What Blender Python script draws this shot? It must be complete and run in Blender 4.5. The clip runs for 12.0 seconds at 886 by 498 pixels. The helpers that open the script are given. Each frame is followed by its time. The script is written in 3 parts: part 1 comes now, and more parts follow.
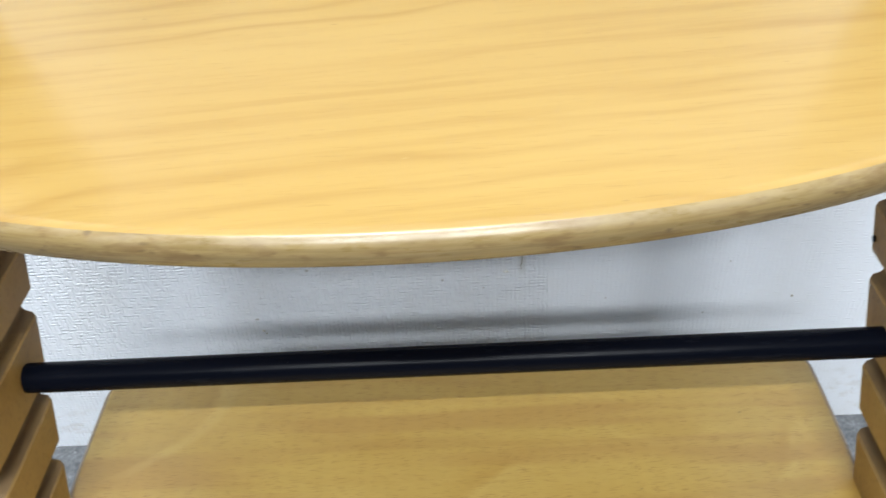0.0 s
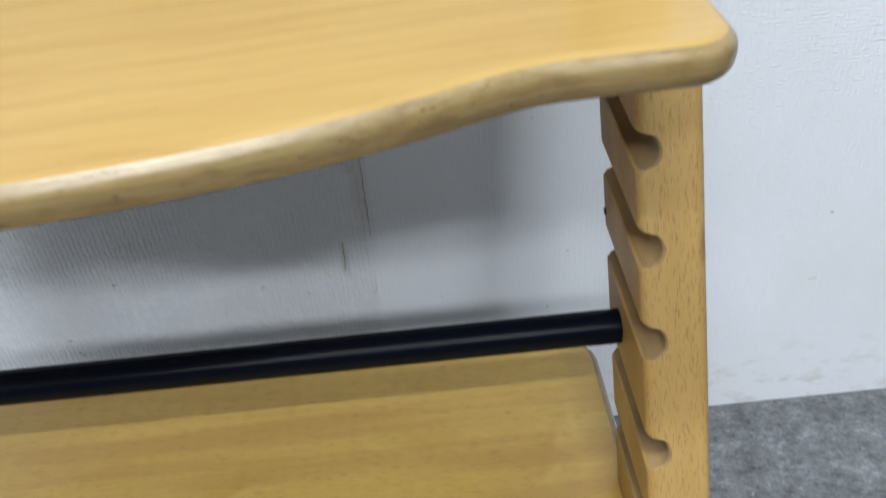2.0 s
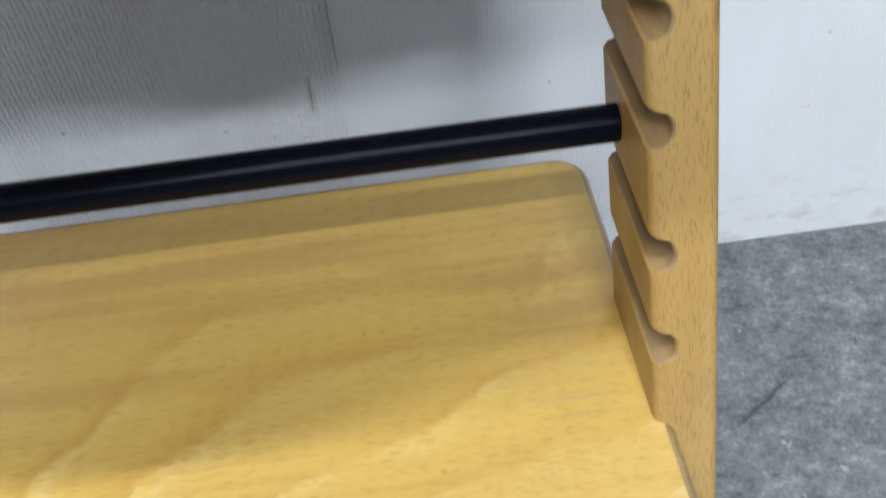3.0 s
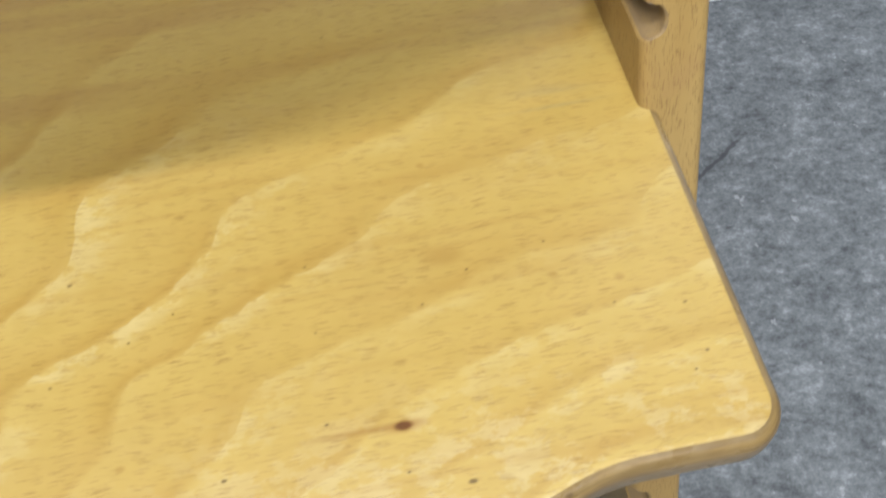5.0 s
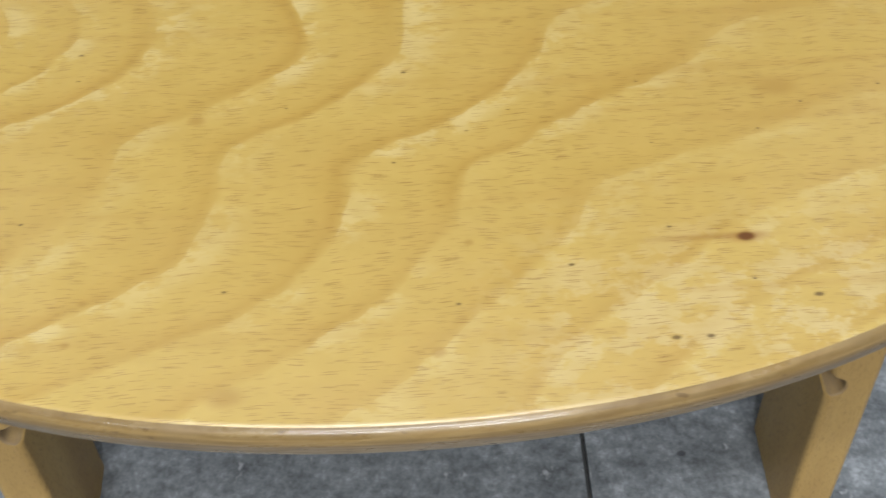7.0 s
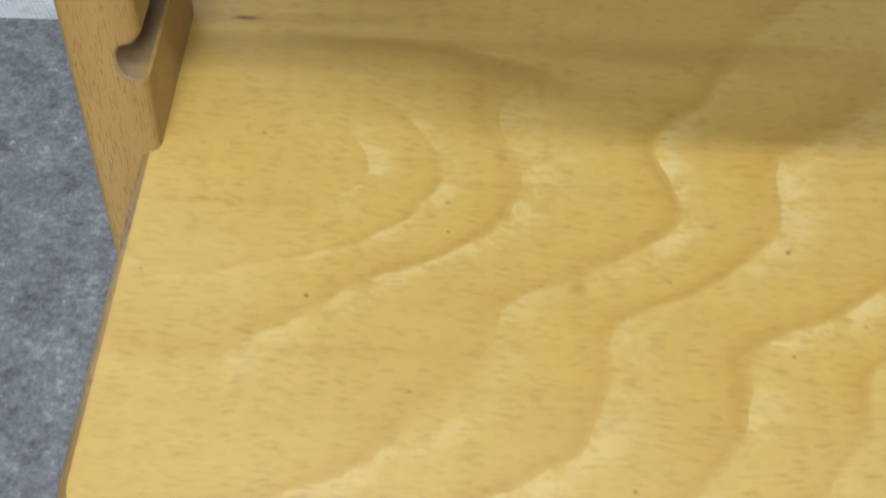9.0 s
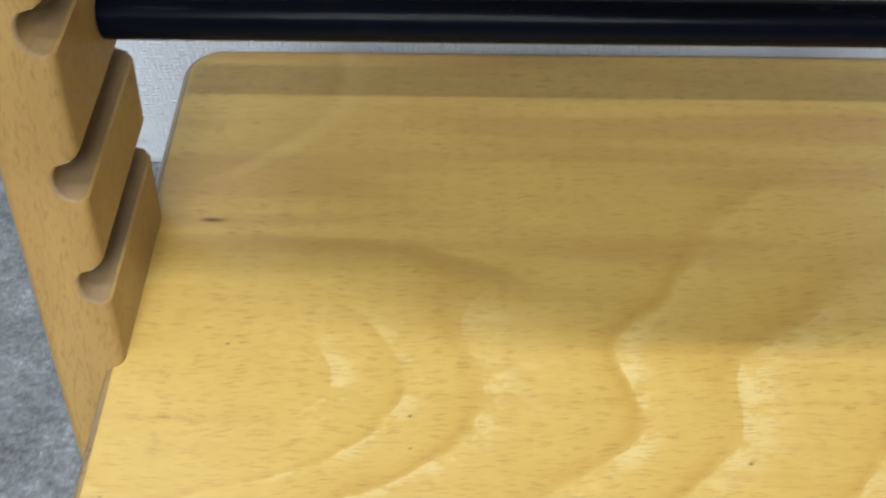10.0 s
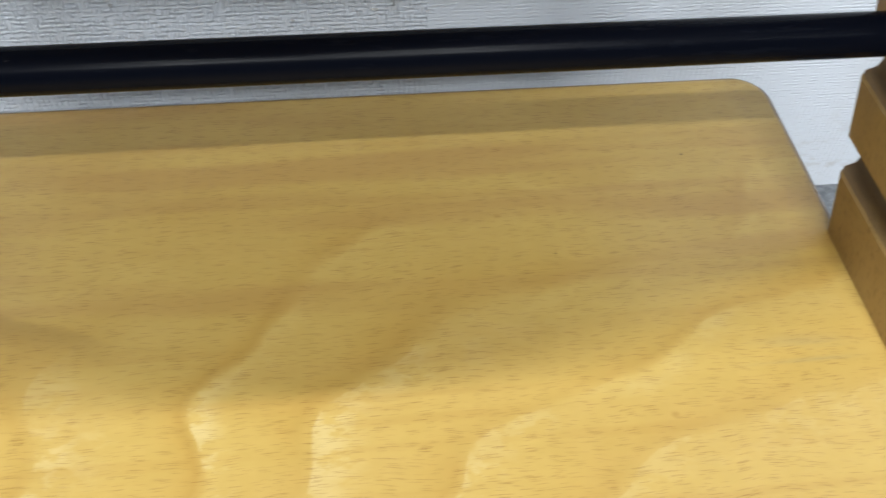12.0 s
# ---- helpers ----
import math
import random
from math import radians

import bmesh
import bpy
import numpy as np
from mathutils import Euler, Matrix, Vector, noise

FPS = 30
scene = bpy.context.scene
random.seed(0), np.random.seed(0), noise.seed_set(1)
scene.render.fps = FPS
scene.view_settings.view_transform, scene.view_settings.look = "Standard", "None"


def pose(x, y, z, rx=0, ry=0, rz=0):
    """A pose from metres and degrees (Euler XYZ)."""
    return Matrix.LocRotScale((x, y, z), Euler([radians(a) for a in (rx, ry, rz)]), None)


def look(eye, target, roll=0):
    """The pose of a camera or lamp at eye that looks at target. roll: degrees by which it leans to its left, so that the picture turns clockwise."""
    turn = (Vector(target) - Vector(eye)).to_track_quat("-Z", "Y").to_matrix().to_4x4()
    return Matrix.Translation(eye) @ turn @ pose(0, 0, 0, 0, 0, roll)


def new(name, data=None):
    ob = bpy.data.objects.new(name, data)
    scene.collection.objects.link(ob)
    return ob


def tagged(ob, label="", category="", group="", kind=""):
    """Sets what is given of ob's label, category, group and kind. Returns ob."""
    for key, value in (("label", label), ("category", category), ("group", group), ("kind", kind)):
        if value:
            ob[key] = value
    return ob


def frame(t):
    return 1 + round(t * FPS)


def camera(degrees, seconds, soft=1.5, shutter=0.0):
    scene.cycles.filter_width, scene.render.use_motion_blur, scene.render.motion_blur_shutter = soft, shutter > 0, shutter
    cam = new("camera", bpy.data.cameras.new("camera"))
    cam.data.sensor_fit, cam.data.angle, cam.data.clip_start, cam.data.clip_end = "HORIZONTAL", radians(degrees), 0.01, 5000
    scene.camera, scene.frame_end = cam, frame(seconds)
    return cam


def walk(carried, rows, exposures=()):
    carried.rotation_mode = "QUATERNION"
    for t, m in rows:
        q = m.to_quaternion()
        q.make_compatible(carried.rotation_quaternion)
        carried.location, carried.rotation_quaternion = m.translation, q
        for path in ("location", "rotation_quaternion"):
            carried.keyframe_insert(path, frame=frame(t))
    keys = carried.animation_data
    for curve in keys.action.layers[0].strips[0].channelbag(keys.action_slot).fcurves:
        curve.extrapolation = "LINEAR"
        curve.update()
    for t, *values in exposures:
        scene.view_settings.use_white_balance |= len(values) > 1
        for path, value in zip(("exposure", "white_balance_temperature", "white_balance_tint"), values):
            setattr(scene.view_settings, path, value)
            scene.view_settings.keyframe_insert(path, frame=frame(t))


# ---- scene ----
cam = camera(53.7, 12.0, shutter=0.5)
PATH = [
    (0, (0.011, -0.01, 0.652), (-0.048, 1.554, -0.593), -4.0),
    (0.5, (0.047, -0.011, 0.647), (-0.022, 1.582, -0.561), -4.0),
    (1, (0.08, -0.005, 0.639), (0.019, 1.604, -0.547), -4.5),
    (1.5, (0.107, 0.007, 0.635), (0.083, 1.621, -0.546), -5.1),
    (2, (0.123, 0.017, 0.61), (0.135, 1.593, -0.621), -5.5),
    (2.5, (0.121, 0.026, 0.587), (0.148, 1.511, -0.753), -6.2),
    (4.3, (0.11, 0.025, 0.528), (0.198, 1.195, -1.092), -6.2),
    (4.5, (0.108, 0.018, 0.526), (0.209, 1.161, -1.112), -6.0),
    (5, (0.098, 0.005, 0.518), (0.229, 1.079, -1.164), -4.4),
    (5.5, (0.081, -0.008, 0.507), (0.189, 1.051, -1.186), -4.3),
    (6, (0.056, -0.012, 0.506), (0.137, 0.988, -1.224), -3.0),
    (6.5, (0.032, -0.016, 0.504), (0.092, 0.95, -1.246), -2.0),
    (7, (0.008, -0.019, 0.505), (0.031, 0.937, -1.251), -2.1),
    (7.5, (-0.02, -0.016, 0.507), (-0.026, 0.936, -1.252), -1.6),
    (7.7, (-0.033, -0.014, 0.506), (-0.047, 0.94, -1.251), -1.3),
    (9.3, (-0.102, 0.039, 0.522), (-0.109, 1.087, -1.182), 1.7),
    (9.5, (-0.101, 0.048, 0.527), (-0.101, 1.123, -1.159), 1.6),
    (10, (-0.089, 0.059, 0.54), (-0.096, 1.226, -1.084), 0.4),
    (10.5, (-0.062, 0.059, 0.543), (-0.05, 1.278, -1.042), 0.2),
    (11, (-0.035, 0.059, 0.542), (0.044, 1.292, -1.031), 1.9),
    (11.5, (-0.007, 0.06, 0.54), (0.131, 1.295, -1.026), 2.8),
    (12, (0.02, 0.061, 0.532), (0.213, 1.309, -1.019), 3.1),
]
EXPOSURES = [(0.0, -0.27), (0.5, -0.42), (1.0, -0.50), (1.5, -0.58), (2.0, -0.54), (2.5, -0.44), (4.5, -0.38), (5.0, -0.58), (5.5, -0.61), (6.5, -0.72), (7.5, -0.84), (9.5, -0.78), (10.5, -0.30), (11.0, -0.36), (12.0, -0.44)]
walk(cam, [(t, look(eye, target, roll)) for t, eye, target, roll in PATH], EXPOSURES)

# ---- world and light ----
world = bpy.data.worlds.new("room_world")
scene.world = world
world.use_nodes = True
world.node_tree.nodes["Background"].inputs[0].default_value = (0.9, 0.95, 1.0, 1)
world.node_tree.nodes["Background"].inputs[1].default_value = 0.05

CEILING = 2.45


def tube_light(x, y, watts, colour, length, width):
    """A fluorescent tube light under the ceiling, parallel to the back wall."""
    data = bpy.data.lights.new("tube_light", "AREA")
    data.shape, data.size, data.size_y = "RECTANGLE", length, width
    data.energy, data.color, data.spread = watts, colour, radians(150)
    ob = new("tube_light", data)
    ob.matrix_world = Matrix.Translation((x, y, CEILING - 0.03))
    return tagged(ob, "white fluorescent ceiling tube, switched on", "lamp", "ceiling tubes")


# rows of tubes along the back wall: place, power, length, width
COOL = (0.93, 0.97, 1.0)
TUBES = [(-0.15, -0.18, 37, 1.15, 0.05), (-1.90, -0.18, 6, 1.15, 0.05), (1.75, -0.18, 4, 1.15, 0.05),
         (0.0, -1.21, 41, 1.15, 0.05), (-1.75, -1.21, 2, 1.15, 0.05), (1.75, -1.21, 2, 1.15, 0.05),
         (0.42, -2.10, 50, 0.60, 0.14), (-0.52, -2.10, 44, 0.60, 0.14), (-1.90, -2.10, 9, 0.60, 0.14), (1.90, -2.10, 9, 0.60, 0.14)]
for x, y, watts, length, width in TUBES:
    tube_light(x, y, watts, COOL, length, width)


# ---- materials ----
class Nodes:
    """A small builder for node materials."""

    def __init__(self, name):
        self.mat = bpy.data.materials.new(name)
        self.mat.use_nodes = True
        self.tree = self.mat.node_tree
        self.bsdf = self.tree.nodes["Principled BSDF"]
        self.coords = self.tree.nodes.new("ShaderNodeTexCoord").outputs["Object"]

    def put(self, socket, value):
        if isinstance(value, bpy.types.NodeSocket):
            self.tree.links.new(value, socket)
        else:
            socket.default_value = value

    def math(self, op, a, b=0.0, c=0.0, clamp=False):
        n = self.tree.nodes.new("ShaderNodeMath")
        n.operation, n.use_clamp = op, clamp
        for i, v in enumerate((a, b, c)):
            self.put(n.inputs[i], v)
        return n.outputs[0]

    def scaled(self, scale, turn=(0, 0, 0), move=(0, 0, 0), source=None):
        n = self.tree.nodes.new("ShaderNodeMapping")
        self.put(n.inputs["Vector"], source or self.coords)
        n.inputs["Location"].default_value = move
        n.inputs["Rotation"].default_value = [radians(a) for a in turn]
        n.inputs["Scale"].default_value = scale
        return n.outputs[0]

    def noise(self, vector, scale=1.0, detail=2.0, rough=0.5, distort=0.0):
        n = self.tree.nodes.new("ShaderNodeTexNoise")
        self.put(n.inputs["Vector"], vector)
        n.inputs["Scale"].default_value, n.inputs["Detail"].default_value = scale, detail
        n.inputs["Roughness"].default_value, n.inputs["Distortion"].default_value = rough, distort
        return n.outputs[0]

    def dashes(self, vector, lo, hi, keep=1.0):
        """Scattered ovals, one in each cell of the scaled space; keep: the share of cells that have one."""
        n = self.tree.nodes.new("ShaderNodeTexVoronoi")
        n.inputs["Scale"].default_value = 1.0
        self.put(n.inputs["Vector"], vector)
        shape = self.step(n.outputs["Distance"], hi, lo)
        if keep >= 1.0:
            return shape
        pick = self.tree.nodes.new("ShaderNodeSeparateColor")
        self.put(pick.inputs[0], n.outputs["Color"])
        return self.math("MULTIPLY", shape, self.step(pick.outputs[0], keep + 0.15, keep - 0.15))

    def ramp(self, fac, stops):
        n = self.tree.nodes.new("ShaderNodeValToRGB")
        while len(n.color_ramp.elements) < len(stops):
            n.color_ramp.elements.new(0.5)
        for e, (at, col) in zip(n.color_ramp.elements, stops):
            e.position = at
            e.color = (*col, 1) if isinstance(col, tuple) else (col, col, col, 1)
        self.put(n.inputs[0], fac)
        return n.outputs[0]

    def step(self, value, lo, hi, out_lo=0.0, out_hi=1.0):
        n = self.tree.nodes.new("ShaderNodeMapRange")
        n.interpolation_type = "SMOOTHSTEP"
        self.put(n.inputs["Value"], value)
        for key, v in (("From Min", lo), ("From Max", hi), ("To Min", out_lo), ("To Max", out_hi)):
            self.put(n.inputs[key], v)
        return n.outputs[0]

    def mix(self, fac, a, b, blend="MIX"):
        n = self.tree.nodes.new("ShaderNodeMix")
        n.data_type, n.blend_type = "RGBA", blend
        self.put(n.inputs[0], fac)
        for i, v in ((6, a), (7, b)):
            self.put(n.inputs[i], (*v, 1) if isinstance(v, tuple) and len(v) == 3 else v)
        return n.outputs[2]

    def split(self, source=None):
        n = self.tree.nodes.new("ShaderNodeSeparateXYZ")
        self.put(n.inputs[0], source or self.coords)
        return n.outputs

    def spot(self, x, y, rx, ry, hard=0.5):
        """A soft oval at a place of the xy plane, 1 inside and 0 outside."""
        v = self.scaled((1 / rx, 1 / ry, 0), move=(-x / rx, -y / ry, 0))
        n = self.tree.nodes.new("ShaderNodeVectorMath")
        n.operation = "LENGTH"
        self.put(n.inputs[0], v)
        return self.step(n.outputs["Value"], 1.0, hard, 0.0, 1.0)

    def bump(self, height, strength, distance):
        n = self.tree.nodes.new("ShaderNodeBump")
        n.inputs["Strength"].default_value, n.inputs["Distance"].default_value = strength, distance
        self.put(n.inputs["Height"], height)
        self.put(self.bsdf.inputs["Normal"], n.outputs[0])

    def done(self, colour, rough, coat=0.0, metallic=0.0, coat_rough=0.12):
        self.put(self.bsdf.inputs["Base Color"], (*colour, 1) if isinstance(colour, tuple) else colour)
        self.put(self.bsdf.inputs["Roughness"], rough)
        self.put(self.bsdf.inputs["Coat Weight"], coat)
        self.bsdf.inputs["Coat Roughness"].default_value = coat_rough
        self.bsdf.inputs["Metallic"].default_value = metallic
        return self.mat


MID, DEEP = (0.588, 0.402, 0.119), (0.529, 0.344, 0.0943)

# growth-ring field of the footrest's face veneer: weights on a grid of 12 by 8 bumps, then its slope
RING_WEIGHTS = [0.52, 1, 0.11, 0.22, 0.36, 0.6, 0.16, 1.01, 0.95, 1.38, 1.35, 0.8, -0.44, -1.16, -0.7, -0.48, -0.57, -0.39,
                0.36, 0.04, 0.47, 0.34, 0.67, 0.53, -0.35, -0.24, -0.28, -0.68, -0.04, -0.08, -0.16, 0.47, 0.07, 0.26, 0.04,
                0.21, -0.79, -1.49, -0.83, -0.38, -0.8, -0.12, -0.27, 0.01, -0.04, 0.15, -0.44, -0.19, -0.79, -1.15, -1.3,
                -0.24, -0.6, -0.24, -0.12, -0.3, -0.23, -0.46, 0.28, -0.76, 0.96, 0.57, 0.17, -0.1, -0.52, -0.39, -0.07,
                -0.01, -0.39, -0.27, -0.75, -0.52, 0.01, 0.29, 0.88, 0.23, 0.45, 0.08, -0.41, -0.36, -0.41, -0.9, -0.54,
                -0.19, 0.83, 2.23, 0.47, 0.66, 1.16, -0.19, 0.39, 0.24, -0.09, -0.11, -0.45, -0.45, 1.3, -1.58, 5.34]
RING_SIZE = 0.033
# sideways kinks that run through all the rings: shift, y, slope, half depth
RING_KINKS = [(0.01, 0.1936, -0.1833, 0.014), (-0.0115, 0.1609, -0.1363, 0.0205), (0.0083, 0.1242, -0.1704, 0.0103)]

# small dark specks in the footrest's varnish: x, y, size
SPECKS = [(0.089, 0.248, 0.0010), (0.148, 0.293, 0.0012), (0.002, 0.1595, 0.0014), (0.121, 0.140, 0.0010), (0.146, 0.145, 0.0010),
          (0.181, 0.116, 0.0012), (0.182, 0.100, 0.0011), (-0.159, 0.198, 0.0012), (0.110, 0.0763, 0.0021), (0.070, 0.0663, 0.0021),
          (0.079, 0.0662, 0.0019), (-0.049, 0.087, 0.0012), (0.0455, 0.0893, 0.0015), (0.074, 0.0994, 0.0011), (-0.108, 0.112, 0.0012),
          (0.014, 0.0795, 0.0012), (-0.139, 0.140, 0.0014), (-0.0995, 0.1735, 0.0012), (-0.002, 0.126, 0.0010), (0.161, 0.120, 0.0010),
          (0.177, 0.095, 0.0009), (0.106, 0.131, 0.0008), (0.074, 0.128, 0.0008), (0.073, 0.151, 0.0009), (0.094, 0.082, 0.0010),
          (0.020, 0.136, 0.0009), (0.033, 0.143, 0.0008), (-0.099, 0.163, 0.0009), (-0.188, 0.147, 0.0009), (-0.034, 0.148, 0.0008)]
# brownish stains: x, y, half width, half depth
STAINS = [(0.165, 0.128, 0.0024, 0.0018), (0.146, 0.133, 0.0022, 0.0016), (-0.090, 0.074, 0.002, 0.0014), (-0.087, 0.086, 0.002, 0.0014),
          (0.018, 0.098, 0.002, 0.0014), (0.071, 0.267, 0.002, 0.0014), (0.114, 0.182, 0.002, 0.0014), (-0.061, 0.145, 0.004, 0.0026), (0.008, 0.066, 0.003, 0.0022), (-0.047, 0.057, 0.007, 0.004), (0.115, 0.146, 0.010, 0.005),
          (-0.170, 0.248, 0.010, 0.0014), (-0.173, 0.248, 0.003, 0.0016)]


def footrest_face():
    k = Nodes("varnished_beech_cathedral")
    bend = k.math("MULTIPLY_ADD", k.noise(k.coords, 70, 3, 0.5), 0.005, -0.0025)
    xyz = k.split()
    px, py = k.math("ADD", xyz[0], bend), k.math("SUBTRACT", xyz[1], bend)
    flat = px
    for shift, at, slope, depth in RING_KINKS:
        d = k.math("SUBTRACT", k.math("MULTIPLY_ADD", flat, -slope, py), at)
        d = k.math("DIVIDE", d, depth)
        px = k.math("MULTIPLY_ADD", k.math("EXPONENT", k.math("MULTIPLY", k.math("MULTIPLY", d, d), -1.0)), shift, px)
    total = k.math("MULTIPLY_ADD", px, 10 * RING_WEIGHTS[-3], RING_WEIGHTS[-1])
    total = k.math("MULTIPLY_ADD", py, 10 * RING_WEIGHTS[-2], total)

    def hump(value, centre):
        d = k.math("SUBTRACT", value, centre)
        return k.math("EXPONENT", k.math("MULTIPLY", k.math("MULTIPLY", d, d), -1 / RING_SIZE ** 2))

    gx = [hump(px, -0.19 + 0.38 * i / 11) for i in range(12)]
    gy = [hump(py, 0.05 + 0.27 * j / 7) for j in range(8)]
    for j in range(8):
        row = 0.0
        for i in range(12):
            row = k.math("MULTIPLY_ADD", gx[i], RING_WEIGHTS[12 * j + i], row)
        total = k.math("MULTIPLY_ADD", gy[j], row, total)
    ring = k.math("FRACT", k.math("ADD", total, 10.0))
    # each ring darkens slowly and ends in a narrow brown line
    colour = k.ramp(ring, [(0.0, (0.56, 0.37, 0.105)), (0.05, (0.62, 0.435, 0.140)), (0.40, MID), (0.66, (0.575, 0.385, 0.110)),
                           (0.82, (0.54, 0.346, 0.090)), (0.92, (0.490, 0.300, 0.073)), (1.0, (0.55, 0.36, 0.10))])
    fade = k.noise(k.scaled((20, 30, 20)), 1.0, 2)
    rear = k.math("MAXIMUM", k.step(xyz[1], 0.263, 0.305, 0.0, 0.86), k.step(xyz[0], -0.12, -0.17, 0.0, 0.5))
    rear = k.math("MAXIMUM", rear, k.math("MULTIPLY", k.step(xyz[1], 0.180, 0.212, 0.35, 1.0), k.step(total, -0.1, -0.5, 0.0, 0.6)))
    rear = k.math("MAXIMUM", rear, k.math("MULTIPLY", k.step(total, -0.7, -1.4, 0.0, 0.9), k.step(xyz[0], -0.115, -0.140)))
    shown = k.math("SUBTRACT", k.step(fade, 0.36, 0.62, 0.5, 1.0), k.math("MAXIMUM", rear, k.step(xyz[0], 0.04, 0.12, 0.0, 0.22)), clamp=True)
    colour = k.mix(shown, MID, colour)
    # pale flecks that follow the start of a ring, and cloudy wear near the front
    fleck = k.noise(k.scaled((84, 125, 60)), 1.0, 5, 0.68)
    some = k.step(k.noise(k.scaled((26, 40, 20), move=(3, 1, 0)), 1.0, 2), 0.40, 0.54)
    some = k.math("MULTIPLY", some, k.step(xyz[1], 0.235, 0.195))
    tips = k.math("MULTIPLY", k.step(k.math("ABSOLUTE", k.math("SUBTRACT", xyz[1], 0.176)), 0.030, 0.012), k.math("MULTIPLY", k.step(xyz[0], 0.07, 0.02), k.step(xyz[0], -0.140, -0.125)))
    some = k.math("MAXIMUM", some, tips)
    start = k.math("MULTIPLY", k.step(ring, 0.42, 0.06), k.math("MULTIPLY", k.math("MAXIMUM", shown, k.math("MULTIPLY", tips, 0.85)), some))
    colour = k.mix(k.math("MULTIPLY", k.math("MULTIPLY", start, k.step(fleck, 0.44, 0.54)), 0.75), colour, (0.71, 0.56, 0.27))
    worn = k.math("MULTIPLY", k.step(xyz[1], 0.12, 0.075), k.step(xyz[0], 0.0, 0.06))
    colour = k.mix(k.math("MULTIPLY", k.math("MULTIPLY", worn, k.step(fleck, 0.48, 0.57)), 0.6), colour, (0.67, 0.525, 0.285))
    cloud = k.noise(k.coords, 16, 3, 0.6)
    colour = k.mix(k.step(cloud, 0.40, 0.66, 0.0, 0.30), colour, DEEP)
    mottle = k.noise(k.scaled((110, 170, 90)), 1.0, 3, 0.6)
    colour = k.mix(k.step(mottle, 0.35, 0.65, 0.0, 0.30), colour, (0.50, 0.335, 0.085))
    streak = k.noise(k.scaled((8, 160, 8), turn=(0, 0, 3)), 1.0, 3, 0.55)
    colour = k.mix(k.step(streak, 0.52, 0.72, 0, 0.35), colour, (0.47, 0.283, 0.0697))
    band = k.noise(k.scaled((5, 55, 8), turn=(0, 0, -2), move=(2, 1, 0)), 1.0, 2, 0.5)
    colour = k.mix(k.math("MULTIPLY", k.step(band, 0.46, 0.64), k.step(xyz[1], 0.19, 0.25, 0.08, 0.62)), colour, (0.45, 0.262, 0.078))
    # fine pores along the grain
    sway = k.math("MULTIPLY_ADD", k.noise(k.coords, 25, 1), 0.006, xyz[1])
    flow = k.tree.nodes.new("ShaderNodeCombineXYZ")
    k.put(flow.inputs[0], xyz[0])
    k.put(flow.inputs[1], sway)
    flow = flow.outputs[0]
    pore = k.dashes(k.scaled((95, 2900, 0), source=flow), 0.19, 0.27, 0.6)
    small = k.dashes(k.scaled((140, 3200, 0), source=flow, move=(3, 7, 0)), 0.18, 0.27, 0.7)
    pore = k.math("MAXIMUM", pore, k.math("MULTIPLY", small, 0.75))
    patch = k.step(k.noise(k.coords, 30, 2), 0.30, 0.60, 0.7, 1.0)
    pores = k.math("MULTIPLY", pore, patch)
    colour = k.mix(k.math("MULTIPLY", pores, 0.70), colour, (0.22, 0.09, 0.018))
    # a brown vein that runs out from the knot and bends forward, and a pale one behind it
    run = k.math("ADD", xyz[0], 0.17)
    vein = k.math("MULTIPLY_ADD", k.math("POWER", k.math("MAXIMUM", run, 0.0), 3.0), 13.8, k.math("ADD", py, -0.241))
    vein = k.math("MULTIPLY", k.step(vein, 0.0022, -0.0006), k.step(vein, -0.011, -0.001))
    vein = k.math("MULTIPLY", vein, k.math("MULTIPLY", k.step(xyz[0], -0.055, -0.072), k.step(xyz[0], -0.19, -0.14, 0.5, 1.0)))
    colour = k.mix(k.math("MULTIPLY", vein, 0.42), colour, (0.36, 0.222, 0.066))
    back = k.math("SUBTRACT", 0.320, py)
    rim = k.math("ADD", k.math("MULTIPLY_ADD", k.math("MULTIPLY", back, back), 17.0, px), 0.126)
    vein = k.math("MULTIPLY", k.step(k.math("ABSOLUTE", rim), 0.008, 0.001), k.step(xyz[1], 0.258, 0.275))
    colour = k.mix(k.math("MULTIPLY", vein, 0.2), colour, (0.70, 0.53, 0.23))
    colour = k.mix(k.math("MULTIPLY", k.math("MULTIPLY", k.step(rim, -0.002, -0.008), k.step(rim, -0.04, -0.008)), k.step(xyz[1], 0.245, 0.27, 0.0, 0.3)), colour, (0.44, 0.28, 0.085))
    for x, y, a, b in STAINS:
        colour = k.mix(k.math("MULTIPLY", k.spot(x, y, a, b, 0.2), 0.5), colour, (0.38, 0.205, 0.046))
    # grey rubbed-in grime beside an upright
    smear = k.math("MULTIPLY", k.spot(0.160, 0.200, 0.030, 0.010, 0.0), k.step(streak, 0.40, 0.60))
    colour = k.mix(k.math("MULTIPLY", smear, 0.5), colour, (0.36, 0.30, 0.17))
    marks = 0.0
    for x, y, r in SPECKS:
        marks = k.math("MAXIMUM", marks, k.math("MULTIPLY", k.spot(x, y, 0.85 * r, 0.42 * r, 0.3), 0.85))
    colour = k.mix(marks, colour, (0.12, 0.066, 0.02))
    colour = k.mix(k.math("MULTIPLY", k.spot(-0.172, 0.248, 0.0065, 0.0013, 0.1), 0.9), colour, (0.09, 0.045, 0.015))
    colour = k.mix(k.math("MULTIPLY", k.spot(0.084, 0.0955, 0.026, 0.0016, 0.0), 0.6), colour, (0.353, 0.18, 0.041))
